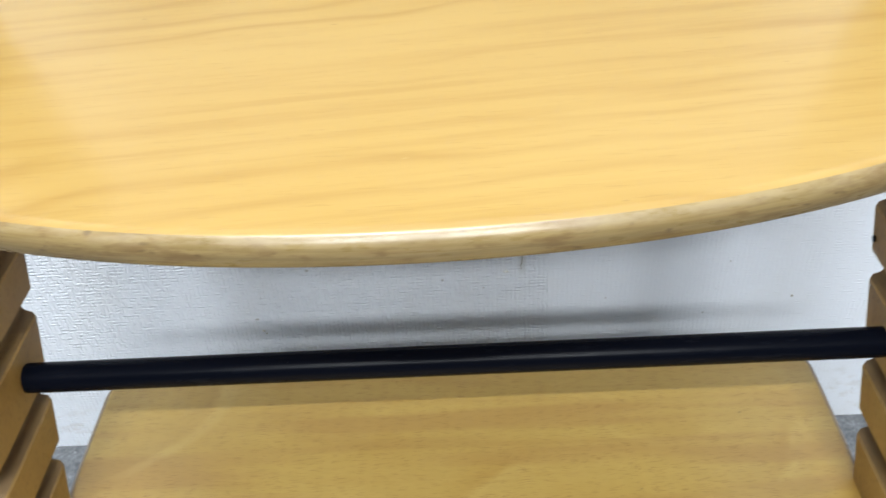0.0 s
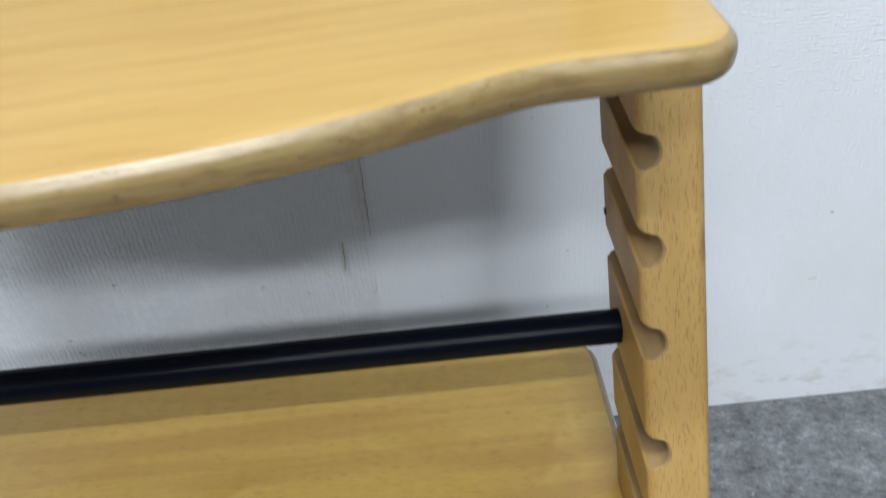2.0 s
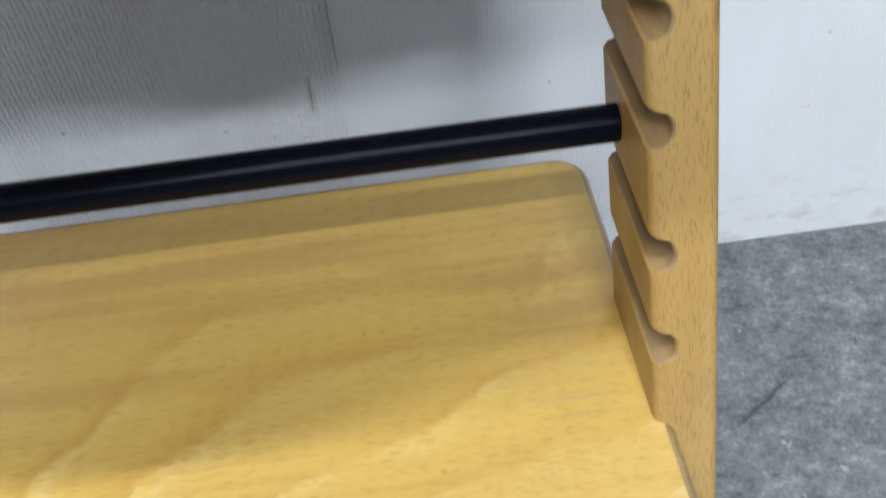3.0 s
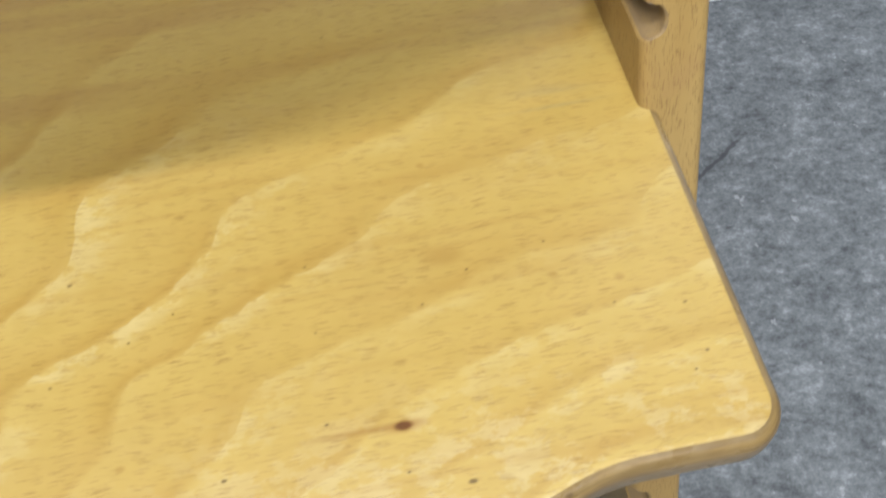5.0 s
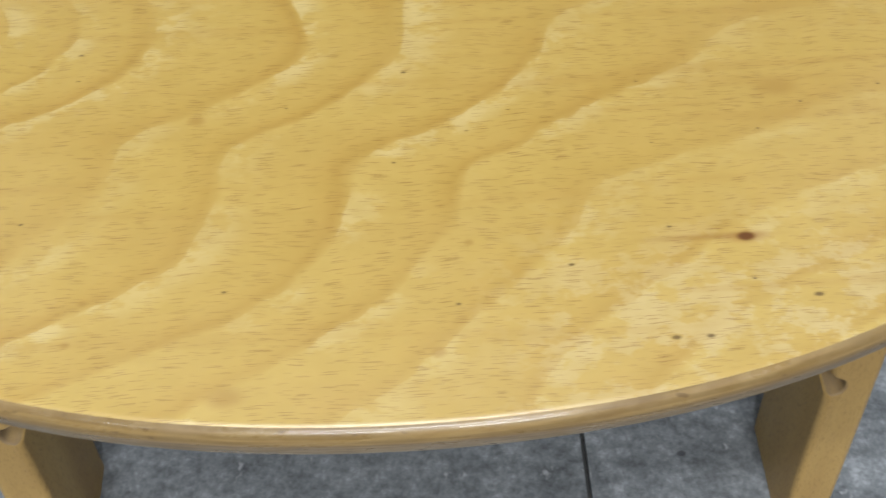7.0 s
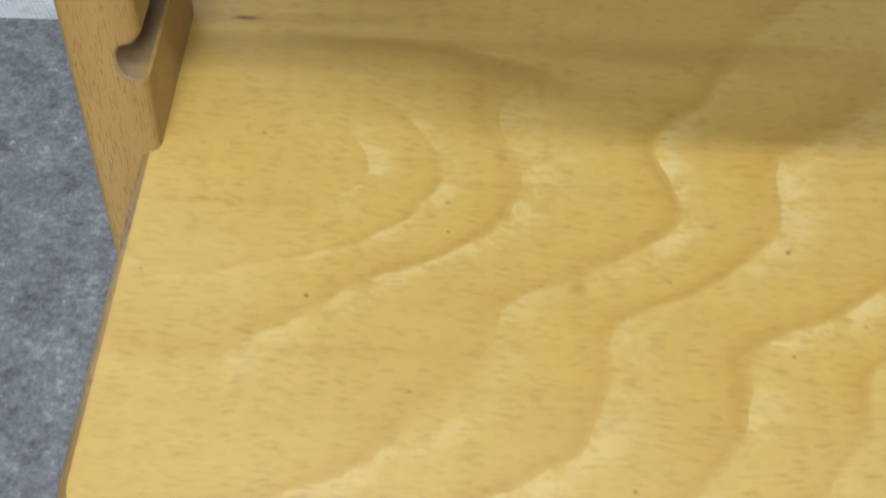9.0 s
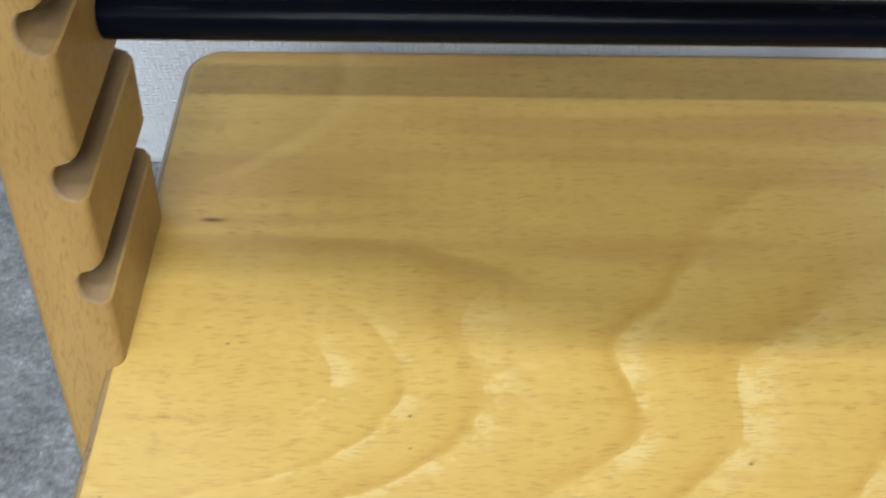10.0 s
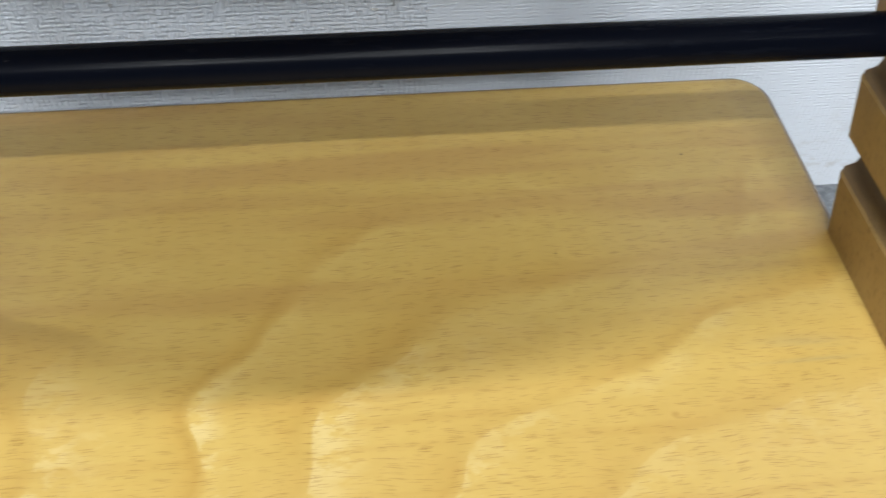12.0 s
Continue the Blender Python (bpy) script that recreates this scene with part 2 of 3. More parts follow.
    colour = k.mix(k.math("MULTIPLY", k.spot(0.0945, 0.095, 0.009, 0.0028, 0.0), 0.8), colour, (0.353, 0.164, 0.0328))
    colour = k.mix(k.spot(0.0945, 0.095, 0.0034, 0.0019, 0.4), colour, (0.15, 0.05, 0.008))
    k.bump(k.math("ADD", k.math("MULTIPLY", pores, -0.5), k.noise(k.coords, 34, 2)), 0.12, 0.001)
    k.bsdf.inputs["Coat IOR"].default_value = 1.6
    colour = k.mix(1.0, colour, (0.855, 0.86, 0.80), "MULTIPLY")
    return k.done(colour, k.step(cloud, 0.3, 0.7, 0.32, 0.44), 0.3, coat_rough=0.2)


def seat_face():
    k = Nodes("varnished_beech_straight")
    v = k.scaled((1, 1, 1), turn=(0, 0, -6))
    wave = k.noise(k.scaled((4.5, 13, 1), source=v), 1.0, 3, 0.5)
    y = k.split(v)[1]
    ring = k.math("FRACT", k.math("MULTIPLY_ADD", wave, 4.6, k.math("MULTIPLY", y, 62)))
    line = k.ramp(ring, [(0.0, 0.25), (0.3, 0.0), (0.62, 0.15), (0.86, 1.0), (1.0, 0.25)])
    strength = k.step(k.noise(k.scaled((7, 34, 1), source=v), 1.0, 2), 0.36, 0.70, 0.03, 0.52)
    soft = k.noise(k.scaled((7, 150, 10), source=v), 1.0, 4, 0.6)
    colour = k.mix(k.step(soft, 0.42, 0.68, 0.0, 0.6), (0.60, 0.402, 0.122), (0.50, 0.305, 0.074))
    broad = k.noise(k.scaled((8, 16, 8)), 1.0, 2)
    colour = k.mix(k.step(broad, 0.4, 0.68, 0.0, 0.5), colour, (0.638, 0.443, 0.148))
    colour = k.mix(k.math("MULTIPLY", line, strength), colour, (0.42, 0.234, 0.0451))
    pore = k.noise(k.scaled((90, 1900, 100), turn=(0, 0, -4)), 1.0, 2)
    colour = k.mix(k.step(pore, 0.62, 0.72, 0, 0.28), colour, (0.353, 0.193, 0.041))
    stain = k.noise(k.scaled((120, 330, 100)), 1.0, 1)
    colour = k.mix(k.step(stain, 0.79, 0.83, 0, 0.5), colour, (0.25, 0.13, 0.04))
    pale = k.noise(k.scaled((100, 240, 100), move=(3, 5, 0)), 1.0, 1)
    colour = k.mix(k.step(pale, 0.80, 0.84, 0, 0.5), colour, (0.689, 0.541, 0.279))
    k.bump(k.noise(k.coords, 26, 2), 0.10, 0.001)
    k.bsdf.inputs["Coat IOR"].default_value = 1.6
    colour = k.mix(1.0, colour, (0.755, 0.735, 0.70), "MULTIPLY")
    return k.done(colour, k.step(broad, 0.3, 0.7, 0.3, 0.4), 0.45, coat_rough=0.16)


def worn_edge(name, warm, pale, grime, coat, gloss, shine, top, wear):
    """The rounded rim of a plywood plate: plies, dirt and worn varnish."""
    k = Nodes(name)
    ply = k.noise(k.scaled((26, 26, 800)), 1.0, 2, 0.5)
    colour = k.mix(k.step(ply, 0.42, 0.58), warm, pale)
    fibre = k.noise(k.scaled((60, 60, 900)), 1.0, 3, 0.65)
    colour = k.mix(k.step(fibre, 0.5, 0.68, 0, 0.45), colour, (0.24, 0.145, 0.054))
    dirt = k.noise(k.scaled((70, 70, 260)), 1.0, 4, 0.7)
    colour = k.mix(k.step(dirt, 0.50, 0.66, 0, grime), colour, (0.17, 0.10, 0.035))
    spots = k.noise(k.scaled((170, 170, 420)), 1.0, 2, 0.5)
    colour = k.mix(k.step(spots, 0.66, 0.73, 0, 0.6), colour, (0.085, 0.045, 0.02))
    # the varnish is rubbed off along the upper arris
    rub = k.noise(k.scaled((90, 90, 300), move=(4, 2, 1)), 1.0, 4, 0.65)
    bare = k.math("MULTIPLY", k.step(k.split()[2], top - 0.0050, top - 0.0014), k.step(rub, 0.38, 0.62, 0.1 * wear, wear))
    colour = k.mix(bare, colour, (0.42, 0.335, 0.195))
    k.bump(k.math("ADD", dirt, k.math("MULTIPLY", fibre, 0.4)), 0.10, 0.0008)
    k.bsdf.inputs["Specular IOR Level"].default_value = shine
    return k.done(colour, k.step(dirt, 0.35, 0.65, 0.26, 0.42), coat, coat_rough=gloss)


def leg_wood(name, in_groove):
    k = Nodes(name)
    lean = 23
    v = k.scaled((1, 1, 1), turn=(lean, 0, 0))
    tone = k.noise(k.scaled((40, 40, 6), source=v), 1.0, 3)
    colour = k.ramp(tone, [(0.3, (0.33, 0.20, 0.064)), (0.5, (0.385, 0.245, 0.081)), (0.7, (0.44, 0.295, 0.108))])
    fleck = k.noise(k.scaled((2300, 1300, 270), source=v), 1.0, 1.0)
    flecks = k.step(fleck, 0.57, 0.66)
    colour = k.mix(k.math("MULTIPLY", flecks, 0.42), colour, (0.15, 0.075, 0.025))
    grime = k.noise(k.coords, 45, 3, 0.6)
    colour = k.mix(k.step(grime, 0.6, 0.75, 0, 0.35), colour, (0.33, 0.19, 0.08))
    if in_groove:
        # routed groove faces: mixed unevenly towards a darker brown-grey
        groove_tone = k.noise(k.scaled((60, 25, 160)), 1.0, 4, 0.65)
        colour = k.mix(k.step(groove_tone, 0.30, 0.62, 0.35, 0.9), colour, (0.20, 0.135, 0.072))
    # a bruise on the outer arris of an upright
    n = k.tree.nodes.new("ShaderNodeVectorMath")
    n.operation = "LENGTH"
    k.put(n.inputs[0], k.scaled((250, 50, 110), move=(-250 * 0.2135, -50 * 0.244, -110 * 0.423)))
    colour = k.mix(k.step(n.outputs["Value"], 1.0, 0.2, 0.0, 0.6), colour, (0.17, 0.09, 0.035))
    k.bump(k.math("MULTIPLY", flecks, -1), 0.15, 0.0006)
    return k.done(colour, 0.6 if in_groove else 0.42, 0.0 if in_groove else 0.12)


def black_metal():
    k = Nodes("black_painted_metal")
    wear = k.noise(k.scaled((35, 220, 220)), 1.0, 4, 0.6)
    colour = k.mix(k.step(wear, 0.60, 0.72, 0, 0.35), (0.003, 0.004, 0.008), (0.008, 0.010, 0.016))
    dust = k.noise(k.scaled((260, 420, 420)), 1.0, 1)
    colour = k.mix(k.step(dust, 0.80, 0.83, 0, 0.5), colour, (0.3, 0.3, 0.3))
    k.bsdf.inputs["Specular IOR Level"].default_value = 0.05
    return k.done(colour, k.step(wear, 0.3, 0.7, 0.22, 0.28))


def wallpaper(name, across, along, upright, relief):
    """White embossed vinyl wallpaper; across and along set the weave's pitch."""
    k = Nodes(name)
    # short raised threads, lying and standing, between one another
    xyz = k.split()
    drift = k.noise(k.scaled((130, 60, 110)), 1.0, 2)
    rib_z = k.math("SINE", k.math("MULTIPLY_ADD", drift, 5.5, k.math("MULTIPLY", xyz[2], 2 * math.pi / along)))
    rib_x = k.math("SINE", k.math("MULTIPLY_ADD", drift, 5.5, k.math("MULTIPLY", xyz[0], 2 * math.pi / across)))
    cut_z = k.step(k.noise(k.scaled((150, 60, 290)), 1.0, 1), 0.42, 0.58)
    cut_x = k.step(k.noise(k.scaled((240, 60, 165), move=(5, 0, 3)), 1.0, 1), 0.36, 0.56)
    weave = k.math("MULTIPLY_ADD", k.math("MULTIPLY", rib_z, cut_z), 0.5, k.math("MULTIPLY", k.math("MULTIPLY", rib_x, cut_x), upright))
    grime = k.noise(k.scaled((9, 9, 5)), 1.0, 5, 0.6)
    colour = k.mix(k.step(grime, 0.45, 0.72, 0, 0.3), (0.88, 0.93, 1.0), (0.80, 0.81, 0.82))
    z = k.split()[2]
    scuff = k.noise(k.scaled((30, 30, 60)), 1.0, 4, 0.7)
    low = k.math("MULTIPLY", k.step(z, 0.11, 0.0), k.step(scuff, 0.5, 0.66))
    colour = k.mix(k.math("MULTIPLY", low, 0.35), colour, (0.52, 0.47, 0.40))
    specks = k.noise(k.scaled((120, 120, 120)), 1.0, 1)
    colour = k.mix(k.step(specks, 0.78, 0.82, 0, 0.5), colour, (0.30, 0.27, 0.23))
    # grime rubbed in round the torn seam: x, z, half width, half height, strength
    for sx, sz, rx, rz, much in ((0.066, 0.308, 0.020, 0.026, 0.55), (0.072, 0.270, 0.010, 0.070, 0.25), (0.053, 0.205, 0.006, 0.022, 0.3)):
        ragged = k.math("MULTIPLY_ADD", k.noise(k.coords, 160, 3, 0.6), 0.9, -0.45)
        n = k.tree.nodes.new("ShaderNodeVectorMath")
        n.operation = "LENGTH"
        k.put(n.inputs[0], k.scaled((1 / rx, 0, 1 / rz), move=(-sx / rx, 0, -sz / rz)))
        smear = k.step(k.math("ADD", n.outputs["Value"], ragged), 1.0, 0.1, 0.0, much)
        colour = k.mix(smear, colour, (0.40, 0.39, 0.32))
    k.bump(weave, relief, 0.0013)
    return k.done(colour, 0.55)


def vinyl_floor():
    k = Nodes("grey_mottled_vinyl")
    big = k.noise(k.scaled((34, 34, 34)), 1.0, 4, 0.6)
    mid = k.noise(k.scaled((95, 150, 95), turn=(0, 0, 35)), 1.0, 5, 0.72)
    fine = k.noise(k.scaled((330, 230, 200), turn=(0, 0, -20)), 1.0, 3, 0.6)
    tone = k.math("MULTIPLY_ADD", big, 0.32, k.math("MULTIPLY_ADD", mid, 0.46, k.math("MULTIPLY", fine, 0.22)))
    colour = k.ramp(tone, [(0.37, (0.050, 0.055, 0.061)), (0.46, (0.106, 0.114, 0.122)), (0.54, (0.162, 0.173, 0.184)), (0.64, (0.285, 0.30, 0.316))])
    dark = k.noise(k.scaled((60, 120, 80), turn=(0, 0, 40)), 1.0, 2)
    colour = k.mix(k.step(dark, 0.70, 0.76, 0, 0.65), colour, (0.045, 0.046, 0.052))
    light = k.noise(k.scaled((90, 70, 80), turn=(0, 0, 10), move=(7, 2, 0)), 1.0, 3, 0.6)
    colour = k.mix(k.step(light, 0.64, 0.74, 0, 0.55), colour, (0.42, 0.43, 0.445))
    # an old scratch and a spot of dirt
    flat = k.scaled((1, 1, 0), turn=(0, 0, -34))
    along = k.split(flat)
    c, n = math.cos(radians(-34)), math.sin(radians(-34))
    sx, sy = 0.352 * c - 0.370 * n, 0.352 * n + 0.370 * c
    wobble = k.math("MULTIPLY_ADD", k.noise(k.coords, 90, 2), 0.006, -0.003)
    across = k.math("ABSOLUTE", k.math("ADD", k.math("SUBTRACT", along[1], sy), wobble))
    length = k.math("ABSOLUTE", k.math("SUBTRACT", along[0], sx))
    scratch = k.math("MULTIPLY", k.step(across, 0.0022, 0.0006), k.step(length, 0.034, 0.022))
    colour = k.mix(k.math("MULTIPLY", scratch, 0.8), colour, (0.035, 0.035, 0.04))
    colour = k.mix(k.math("MULTIPLY", k.spot(0.145, 0.112, 0.0034, 0.0022), 0.8), colour, (0.03, 0.03, 0.035))
    k.bump(mid, 0.12, 0.0008)
    return k.done(colour, 0.45)


def plain(name, colour, rough=0.6):
    k = Nodes(name)
    n = k.noise(k.coords, 3, 4)
    c = k.mix(k.step(n, 0.3, 0.7, 0, 0.2), colour, tuple(0.85 * v for v in colour))
    k.bump(k.noise(k.coords, 120, 2), 0.1, 0.001)
    return k.done(c, rough)


M_FOOT, M_SEAT = footrest_face(), seat_face()
M_FOOT_RIM = worn_edge("footrest_plywood_rim", (0.205, 0.128, 0.045), (0.275, 0.178, 0.067), 0.35, 0.4, 0.10, 0.4, 0.2935, 0.15)
M_SEAT_RIM = worn_edge("seat_plywood_rim", (0.235, 0.163, 0.061), (0.285, 0.203, 0.082), 0.75, 0.35, 0.27, 0.45, 0.523, 0.45)
M_LEG, M_ROD = leg_wood("oiled_beech_upright", False), black_metal()
M_GROOVE = leg_wood("dark_beech_groove", True)
M_PAPER_A = wallpaper("embossed_wallpaper_woven", 0.0038, 0.0033, 0.45, 0.75)
M_PAPER_B = wallpaper("embossed_wallpaper_ribbed", 0.0040, 0.0028, 0.18, 0.42)
M_FLOOR = vinyl_floor()
M_PLAIN, M_CEIL = plain("white_wall_paint", (0.28, 0.28, 0.28)), plain("white_ceiling_board", (0.4, 0.4, 0.4))
M_SEAM = plain("dark_joint_filler", (0.03, 0.03, 0.03))


# ---- building helpers ----
def mesh_of(name, bm, *materials, smooth=False):
    bmesh.ops.recalc_face_normals(bm, faces=bm.faces)
    me = bpy.data.meshes.new(name)
    bm.to_mesh(me)
    bm.free()
    for m in materials:
        me.materials.append(m)
    if smooth:
        me.polygons.foreach_set("use_smooth", [True] * len(me.polygons))
        me.set_sharp_from_angle(angle=radians(38))
        for p in me.polygons:
            p.use_smooth = p.loop_total <= 20
    return me


def part(name, bm, materials, parent, label="", smooth=True):
    """One mesh, built in world places, under a thing or a part."""
    ob = new(name, mesh_of(name, bm, *materials, smooth=smooth))
    ob.parent = parent
    base = parent
    shift = Vector((0, 0, 0))
    while base is not None:
        shift += base.location
        base = base.parent
    ob.location = -shift
    return tagged(ob, label) if label else ob


def box(bm, x0, x1, y0, y1, z0, z1):
    m = Matrix.Translation(((x0 + x1) / 2, (y0 + y1) / 2, (z0 + z1) / 2)) @ Matrix.Diagonal((x1 - x0, y1 - y0, z1 - z0, 1))
    return bmesh.ops.create_cube(bm, size=1, matrix=m)["verts"]


def structure(name, bm, material, label):
    return tagged(new(name, mesh_of(name, bm, material)), label, name.split("_")[0], kind="structure")


def bridge(bm, low, high):
    n = len(low)
    return [bm.faces.new((low[i], low[(i + 1) % n], high[(i + 1) % n], high[i])) for i in range(n)]


# ---- the room ----
WALL_Y = 0.533
X0, X1, Y0 = -6.0, 6.0, -6.5

bm = bmesh.new()
box(bm, X0, X1, Y0, WALL_Y + 0.1, -0.1, -0.004)
floor = structure("floor", bm, M_SEAM, "dark sub-floor under grey vinyl sheets")
SEAM_X = 0.089
for a, b in ((X0, SEAM_X - 1.82), (SEAM_X - 1.82, SEAM_X), (SEAM_X, SEAM_X + 1.82), (SEAM_X + 1.82, X1)):
    bm = bmesh.new()
    box(bm, a + 0.0014, b - 0.0014, Y0, WALL_Y - 0.001, -0.0035, 0.0)
    part("vinyl_sheet", bm, [M_FLOOR], floor, smooth=False)

bm = bmesh.new()
box(bm, X0, X1, WALL_Y + 0.001, WALL_Y + 0.1, -0.004, CEILING)
wall_back = structure("wall_back", bm, M_PLAIN, "white wall covered in embossed vinyl wallpaper")
PAPER_X = 0.074
strips = []
for i, (a, b) in enumerate(((X0, PAPER_X - 0.92), (PAPER_X - 0.92, PAPER_X), (PAPER_X, PAPER_X + 0.92), (PAPER_X + 0.92, X1))):
    bm = bmesh.new()
    box(bm, a + 0.00008, b - 0.00008, WALL_Y - 0.0008 - 0.0001 * (i % 2), WALL_Y + 0.0008, 0.0, CEILING)
    strips.append(part("wallpaper_strip", bm, [M_PAPER_A if i % 2 else M_PAPER_B], wall_back, smooth=False))


def paper_flake(x, z, width, height, lean, proud, material, parent, name):
    """A torn, curled scrap of wallpaper: an uneven leaf that stands off the wall on one side."""
    bm = bmesh.new()
    rings = []
    c, n = math.cos(radians(lean)), math.sin(radians(lean))
    for lift, grow in ((0.0, 1.0), (0.6, 0.82), (1.0, 0.45)):
        ring = []
        for i in range(12):
            a = 2 * math.pi * i / 12
            r = grow * (0.75 + 0.5 * random.random())
            u, v = 0.5 * width * r * math.cos(a), 0.5 * height * r * math.sin(a)
            tilt = 0.5 + 0.5 * math.sin(a)
            ring.append(bm.verts.new((x + u * c - v * n, WALL_Y - 0.0004 - proud * (0.15 + lift * tilt), z + u * n + v * c)))
        rings.append(ring)
    for lo, hi in zip(rings, rings[1:]):
        bridge(bm, lo, hi)
    bm.faces.new(rings[-1])
    return part(name, bm, [material], parent)


M_TORN = plain("torn_paper_backing", (0.43, 0.415, 0.35), 0.8)
M_CURL = plain("curled_white_paper", (0.74, 0.74, 0.72), 0.7)
M_CRACK = plain("grimy_open_seam", (0.36, 0.35, 0.31), 0.9)


def seam_crack(x0, z0, x1, z1, width, parent):
    """A jagged open slit in the paper that narrows to both ends, with lips of its own thickness."""
    bm = bmesh.new()
    n = 18
    rows = []
    for i in range(n + 1):
        f = i / n
        x = x0 + (x1 - x0) * f + 0.0011 * (random.random() - 0.5)
        half = 0.5 * width * (0.15 + math.sin(math.pi * f) ** 0.6) * (0.6 + 0.8 * random.random())
        z = z0 + (z1 - z0) * f
        rows.append([bm.verts.new((x + u * half, WALL_Y - p, z)) for u, p in ((-1, 0.0004), (-0.8, 0.0013), (0.8, 0.0013), (1, 0.0004))])
    for a, b in zip(rows, rows[1:]):
        for i in range(3):
            bm.faces.new((a[i], a[i + 1], b[i + 1], b[i]))
    return part("paper_crack", bm, [M_CRACK], parent)


for x, z, width, height, lean, proud, material, name in (
        (0.0630, 0.305, 0.012, 0.022, 24, 0.0007, M_TORN, "paper_tear"), (0.0730, 0.314, 0.012, 0.022, 14, 0.0006, M_TORN, "paper_tear"),
        (0.0680, 0.311, 0.0045, 0.026, 22, 0.0014, M_CURL, "paper_curl"), (0.0605, 0.294, 0.005, 0.018, 12, 0.0005, M_TORN, "paper_tear"),
        (0.0660, 0.324, 0.005, 0.012, 20, 0.0005, M_TORN, "paper_tear"), (0.0400, 0.194, 0.0050, 0.0030, 0, 0.0022, M_CURL, "paper_curl"),
        (-0.1670, 0.1400, 0.0032, 0.0030, 0, 0.0022, M_CURL, "paper_curl"), (-0.1650, 0.1370, 0.0024, 0.0020, 0, 0.0012, M_TORN, "paper_tear")):
    paper_flake(x, z, width, height, lean, proud, material, strips[1], name)
paper_flake(0.2770, 0.1530, 0.0022, 0.0045, 10, 0.0008, M_TORN, strips[2], "paper_tear")
paper_flake(0.4180, 0.1400, 0.0080, 0.0030, 8, 0.0009, M_CURL, strips[2], "paper_curl")
seam_crack(0.0790, 0.343, 0.0757, 0.296, 0.0005, strips[2])
seam_crack(0.0757, 0.300, 0.0752, 0.226, 0.0006, strips[2])
seam_crack(0.0538, 0.224, 0.0522, 0.196, 0.0008, strips[1])

for name, x0, x1, y0, y1 in (("wall_west", X0 - 0.1, X0, Y0, WALL_Y + 0.1), ("wall_east", X1, X1 + 0.1, Y0, WALL_Y + 0.1), ("wall_south", X0 - 0.1, X1 + 0.1, Y0 - 0.1, Y0)):
    bm = bmesh.new()
    box(bm, x0, x1, y0, y1, -0.1, CEILING)
    structure(name, bm, M_PLAIN, "plain white painted room wall")
bm = bmesh.new()
box(bm, X0 - 0.1, X1 + 0.1, Y0 - 0.1, WALL_Y + 0.1, CEILING, CEILING + 0.1)
structure("ceiling", bm, M_CEIL, "plain white ceiling")


# ---- the chair ----
HALF, THICK, RIM = 0.1975, 0.0105, 0.005
FOOT_TOP = 0.293
SEAT_TOP = 0.523
# floors of the grooves in the uprights
GROOVES = [0.1025, 0.2803, 0.315, 0.347, 0.386, 0.417, 0.448, 0.480, 0.5104, 0.549, 0.581, 0.608, 0.640, 0.672, 0.704]
LEG_IN, LEG_OUT, LEG_DEPTH, LEG_TOP = 0.1905, 0.2137, 0.063, 0.80

chair = tagged(new("high_chair"), "beech wood children's high chair with notched uprights", "chair")
chair.location = (0, 0.1, 0)


def front_curve(x, rise, bow):
    """How far the front rim lies behind its middle: a bow that flattens out at the corners."""
    a, s = bow * x * x + 12 * x ** 4, 0.0020
    return -s * math.log(math.exp(-a / s) + math.exp(-rise / s))


def plate_outline(front, back, rise, bow, corner, rear_corner):
    """The outline of a plate, counter-clockwise from above."""
    pts, n = [], 64
    reach = HALF - corner
    start = front_curve(0, rise, bow)
    for i in range(n + 1):
        x = -reach + 2 * reach * i / n
        pts.append((x, front + front_curve(x, rise, bow) - start))
    edge = pts[-1][1]
    for i in range(1, 9):
        a = radians(-90 + 90 * i / 8)
        pts.append((reach + corner * math.cos(a), edge + corner + corner * math.sin(a)))
    r = rear_corner
    for i in range(9):
        a = radians(90 * i / 8)
        pts.append((HALF - r + r * math.cos(a), back - r + r * math.sin(a)))
    for i in range(9):
        a = radians(90 + 90 * i / 8)
        pts.append((-HALF + r + r * math.cos(a), back - r + r * math.sin(a)))
    for i in range(8):
        a = radians(180 + 90 * i / 8)
        pts.append((-reach + corner * math.cos(a), edge + corner + corner * math.sin(a)))
    return pts


def plate_mesh(outline, top, thick, rim, veneer):
    """A plate with a rounded rim: the outline set in by the rim's profile, ring above ring."""
    n = len(outline)
    inward = []
    for i in range(n):
        a, b = Vector(outline[i - 1]), Vector(outline[(i + 1) % n])
        d = (b - a).normalized()
        inward.append(Vector((-d.y, d.x)))
    prof = []
    for i in range(7):
        a = radians(90 * i / 6)
        prof.append((rim * (1 - math.sin(a)), -thick + rim * (1 - math.cos(a))))
    for i in range(7):
        a = radians(90 * i / 6)
        prof.append((rim * (1 - math.cos(a)), -rim + rim * math.sin(a)))
    bm = bmesh.new()
    rings = []
    for inset, dz in prof:
        rings.append([bm.verts.new((*(Vector(p) + w * inset), top + dz)) for p, w in zip(outline, inward)])
    for i, (a, b) in enumerate(zip(rings, rings[1:])):
        for f in bridge(bm, a, b):
            # the face veneer runs a little way over the rounding
            f.material_index = 1 if i < len(rings) - 1 - veneer else 0
    bm.faces.new(rings[-1])
    bm.faces.new(rings[0][::-1])
    return bm


foot = plate_mesh(plate_outline(0.0436, 0.3394, 0.0270, 1.05, 0.014, 0.016), FOOT_TOP, 0.0152, 0.0050, 1)
part("footrest", foot, [M_FOOT, M_FOOT_RIM], chair, "varnished beech footrest board with cathedral grain and specks")

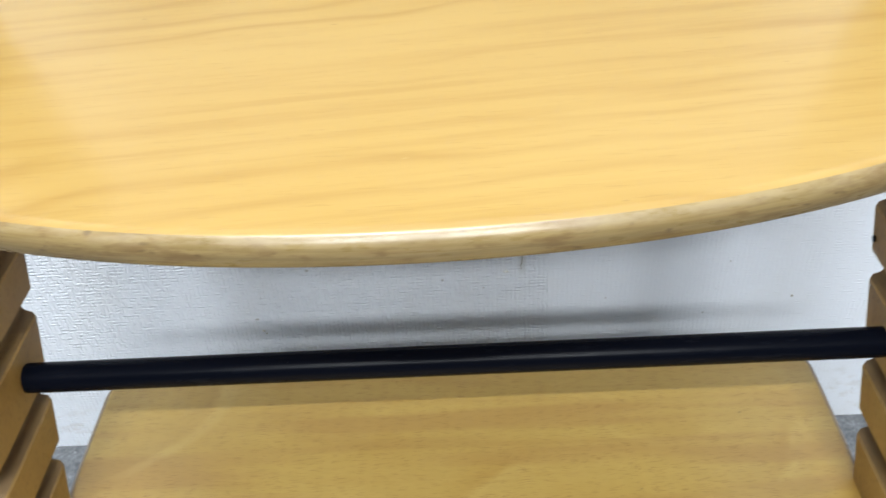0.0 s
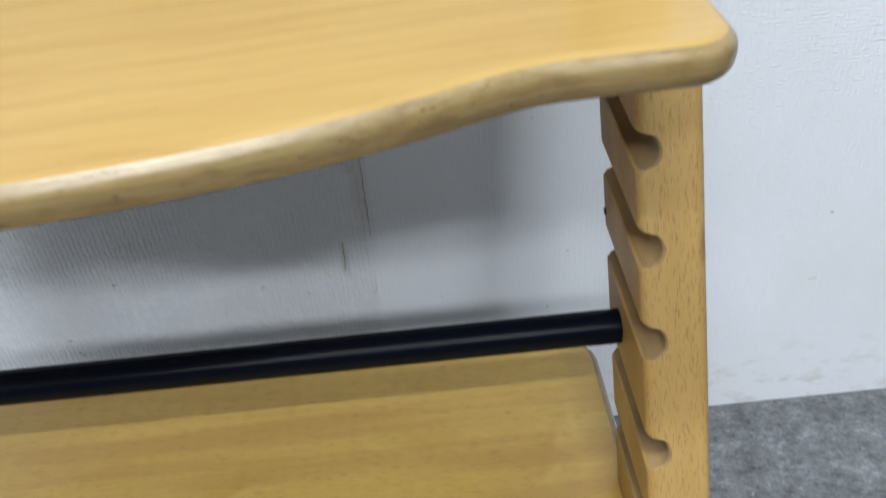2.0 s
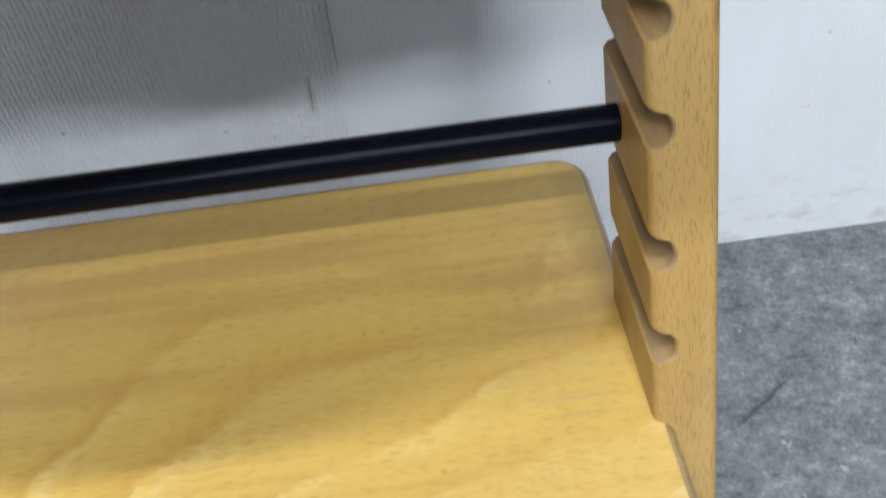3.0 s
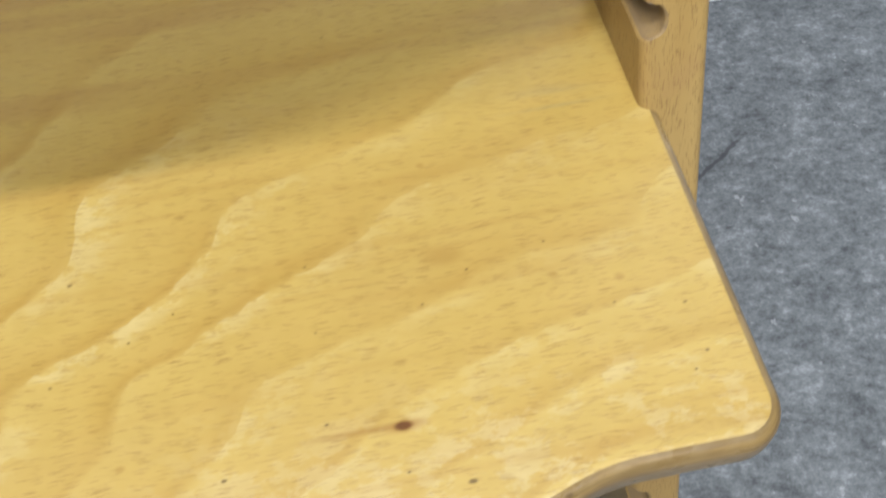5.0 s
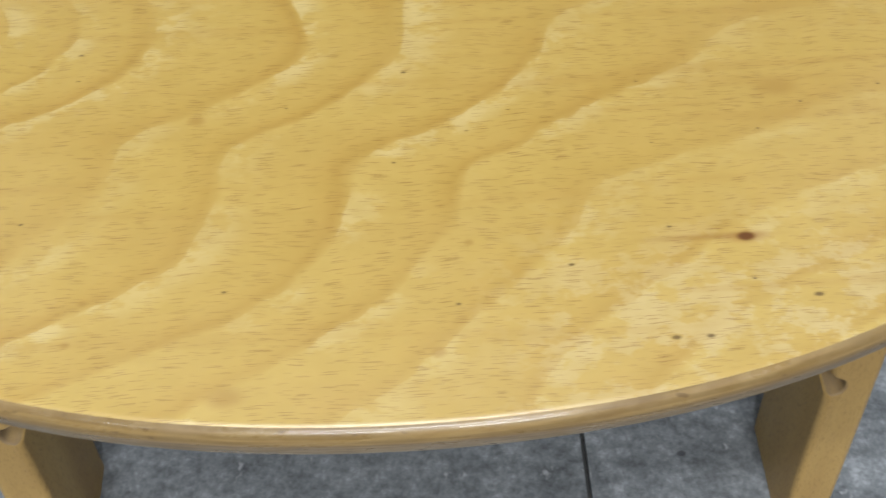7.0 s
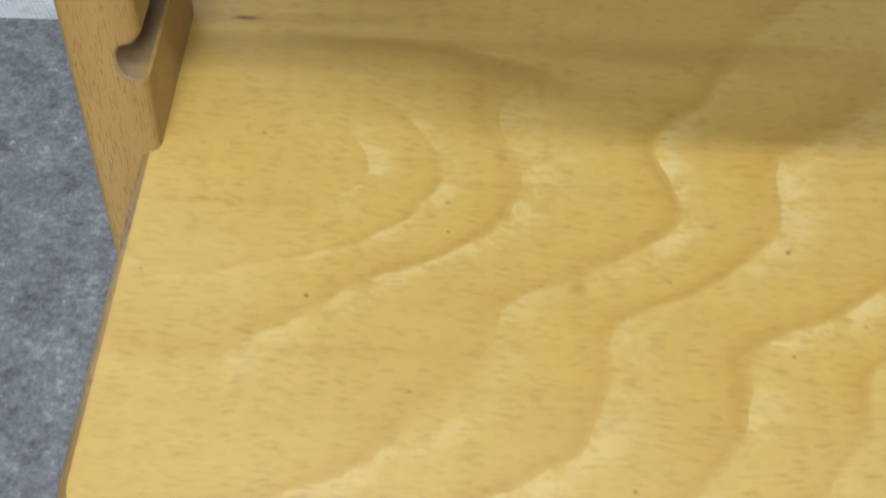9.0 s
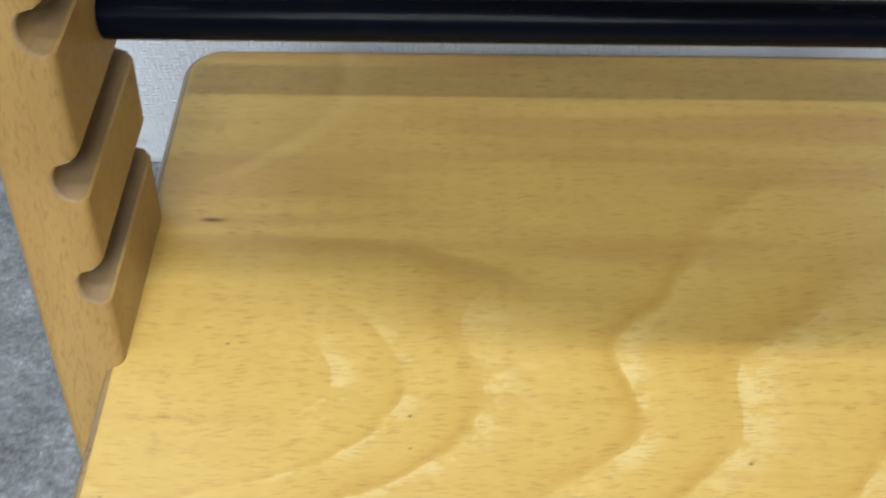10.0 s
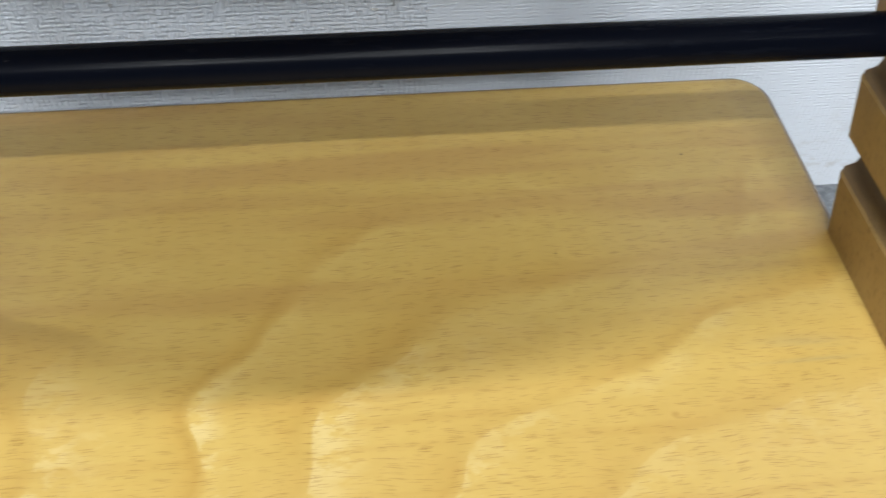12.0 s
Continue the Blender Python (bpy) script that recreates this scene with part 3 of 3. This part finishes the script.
# the seat sits a little askew in its grooves
SEAT_FRONT, ASKEW = 0.1579, radians(1.05)
askew = []
for x, y in plate_outline(SEAT_FRONT, 0.4545, 0.0285, 1.05, 0.013, 0.016):
    v = y - SEAT_FRONT
    askew.append((x * math.cos(ASKEW) - v * math.sin(ASKEW), SEAT_FRONT + x * math.sin(ASKEW) + v * math.cos(ASKEW)))
seat = plate_mesh(askew, SEAT_TOP, 0.0115, RIM, 2)
part("seat", seat, [M_SEAT, M_SEAT_RIM], chair, "glossy varnished beech seat board with worn stained rim")


def leg_front(z):
    """The leaning front edge of an upright."""
    return 0.189 + 0.425 * (z - FOOT_TOP)


def groove_depth(u, deep=0.0078):
    """Depth of a routed groove at the height u above its floor: straight lips and a round bottom."""
    h = 0.0116
    r = h / 2
    return deep - r + math.sqrt(max(0.0, r * r - (u - r) ** 2))


def leg_mesh(side):
    levels = [(0.0, 0.0), (0.02, 0.0), (0.05, 0.0)]
    for b in GROOVES:
        # a groove that holds a board is filled by it
        deep = 0.0064 if min(abs(b - FOOT_TOP + THICK), abs(b - SEAT_TOP + THICK)) < 0.003 else 0.0078
        levels += [(b - 0.003, 0.0), (b - 0.0008, 0.0), (b, 0.0007), (b + 0.0002, groove_depth(0, deep))]
        levels += [(b + 0.0116 * i / 10, groove_depth(0.0116 * i / 10, deep)) for i in range(1, 10)]
        levels += [(b + 0.0114, groove_depth(0.0116, deep)), (b + 0.0116, 0.0007), (b + 0.0124, 0.0), (b + 0.0146, 0.0)]
    levels += [(LEG_TOP - 0.01, 0.0), (LEG_TOP, 0.0)]
    bm = bmesh.new()
    rings = []
    r = 0.0035
    for z, d in levels:
        y0, y1 = leg_front(z), leg_front(z) + LEG_DEPTH
        x0, x1 = LEG_IN + d, LEG_OUT
        ri = r if d < 0.0015 else 0.0012
        ring = []
        for cx, cy, rad, a0 in ((x1 - r, y0 + r, r, -90), (x1 - r, y1 - r, r, 0), (x0 + ri, y1 - ri, ri, 90), (x0 + ri, y0 + ri, ri, 180)):
            for i in range(5):
                a = radians(a0 + 90 * i / 4)
                ring.append(bm.verts.new((side * (cx + rad * math.cos(a)), cy + rad * math.sin(a), z)))
        rings.append(ring)
    for (a, b), (lo, hi) in zip(zip(rings, rings[1:]), zip(levels, levels[1:])):
        for i, f in enumerate(bridge(bm, a, b)):
            # groove faces on the inner side take the darker material
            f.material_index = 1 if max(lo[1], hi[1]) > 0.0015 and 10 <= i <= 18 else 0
    bm.faces.new(rings[0])
    bm.faces.new(rings[-1])
    return bm


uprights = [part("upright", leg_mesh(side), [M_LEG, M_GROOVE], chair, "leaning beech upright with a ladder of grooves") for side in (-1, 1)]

for ob in uprights:
    # the planed front and back are flat
    for p in ob.data.polygons:
        if abs(p.normal.x) < 0.02 and abs(p.normal.y) > 0.8:
            p.use_smooth = False


def backrest_mesh():
    """A bent board between the uprights, above the seat, that leans with them."""
    n, low, high, thick, r = 24, 0.655, 0.795, 0.010, 0.004
    profile = [(-thick / 2, low + r), (-thick / 2 + r, low), (thick / 2 - r, low), (thick / 2, low + r),
               (thick / 2, high - r), (thick / 2 - r, high), (-thick / 2 + r, high), (-thick / 2, high - r)]
    bm = bmesh.new()
    rings = []
    for i in range(n + 1):
        x = -LEG_IN - 0.004 + 2 * (LEG_IN + 0.004) * i / n
        sag = 0.030 * (1 - (x / LEG_IN) ** 2)
        rings.append([bm.verts.new((x, leg_front(z) + 0.030 + sag + d, z)) for d, z in profile])
    for a, b in zip(rings, rings[1:]):
        bridge(bm, a, b)
    bm.faces.new(rings[0][::-1])
    bm.faces.new(rings[-1])
    return bm


# out of view; added to keep tube light off the wall behind the seat
part("backrest", backrest_mesh(), [M_SEAT], chair, "unseen bent beech backrest board between the uprights, added to shade the wall")

ROD_Y, ROD_Z, ROD_R = 0.264, 0.3705, 0.0069
bm = bmesh.new()
bmesh.ops.create_cone(bm, cap_ends=True, segments=40, radius1=ROD_R, radius2=ROD_R, depth=2 * LEG_IN + 0.003,
                      matrix=Matrix.Translation((0, ROD_Y, ROD_Z)) @ Matrix.Rotation(radians(90), 4, "Y"))
part("crossbar", bm, [M_ROD], chair, "black painted round metal crossbar")

bm = bmesh.new()
bmesh.ops.create_cone(bm, cap_ends=True, segments=16, radius1=0.0016, radius2=0.0013, depth=0.0018,
                      matrix=Matrix.Translation((LEG_IN + 0.0005, leg_front(0.404) + LEG_DEPTH - 0.0045, 0.404)) @ Matrix.Rotation(radians(90), 4, "Y"))
part("bolt_head", bm, [M_ROD], uprights[1], "small black bolt head")
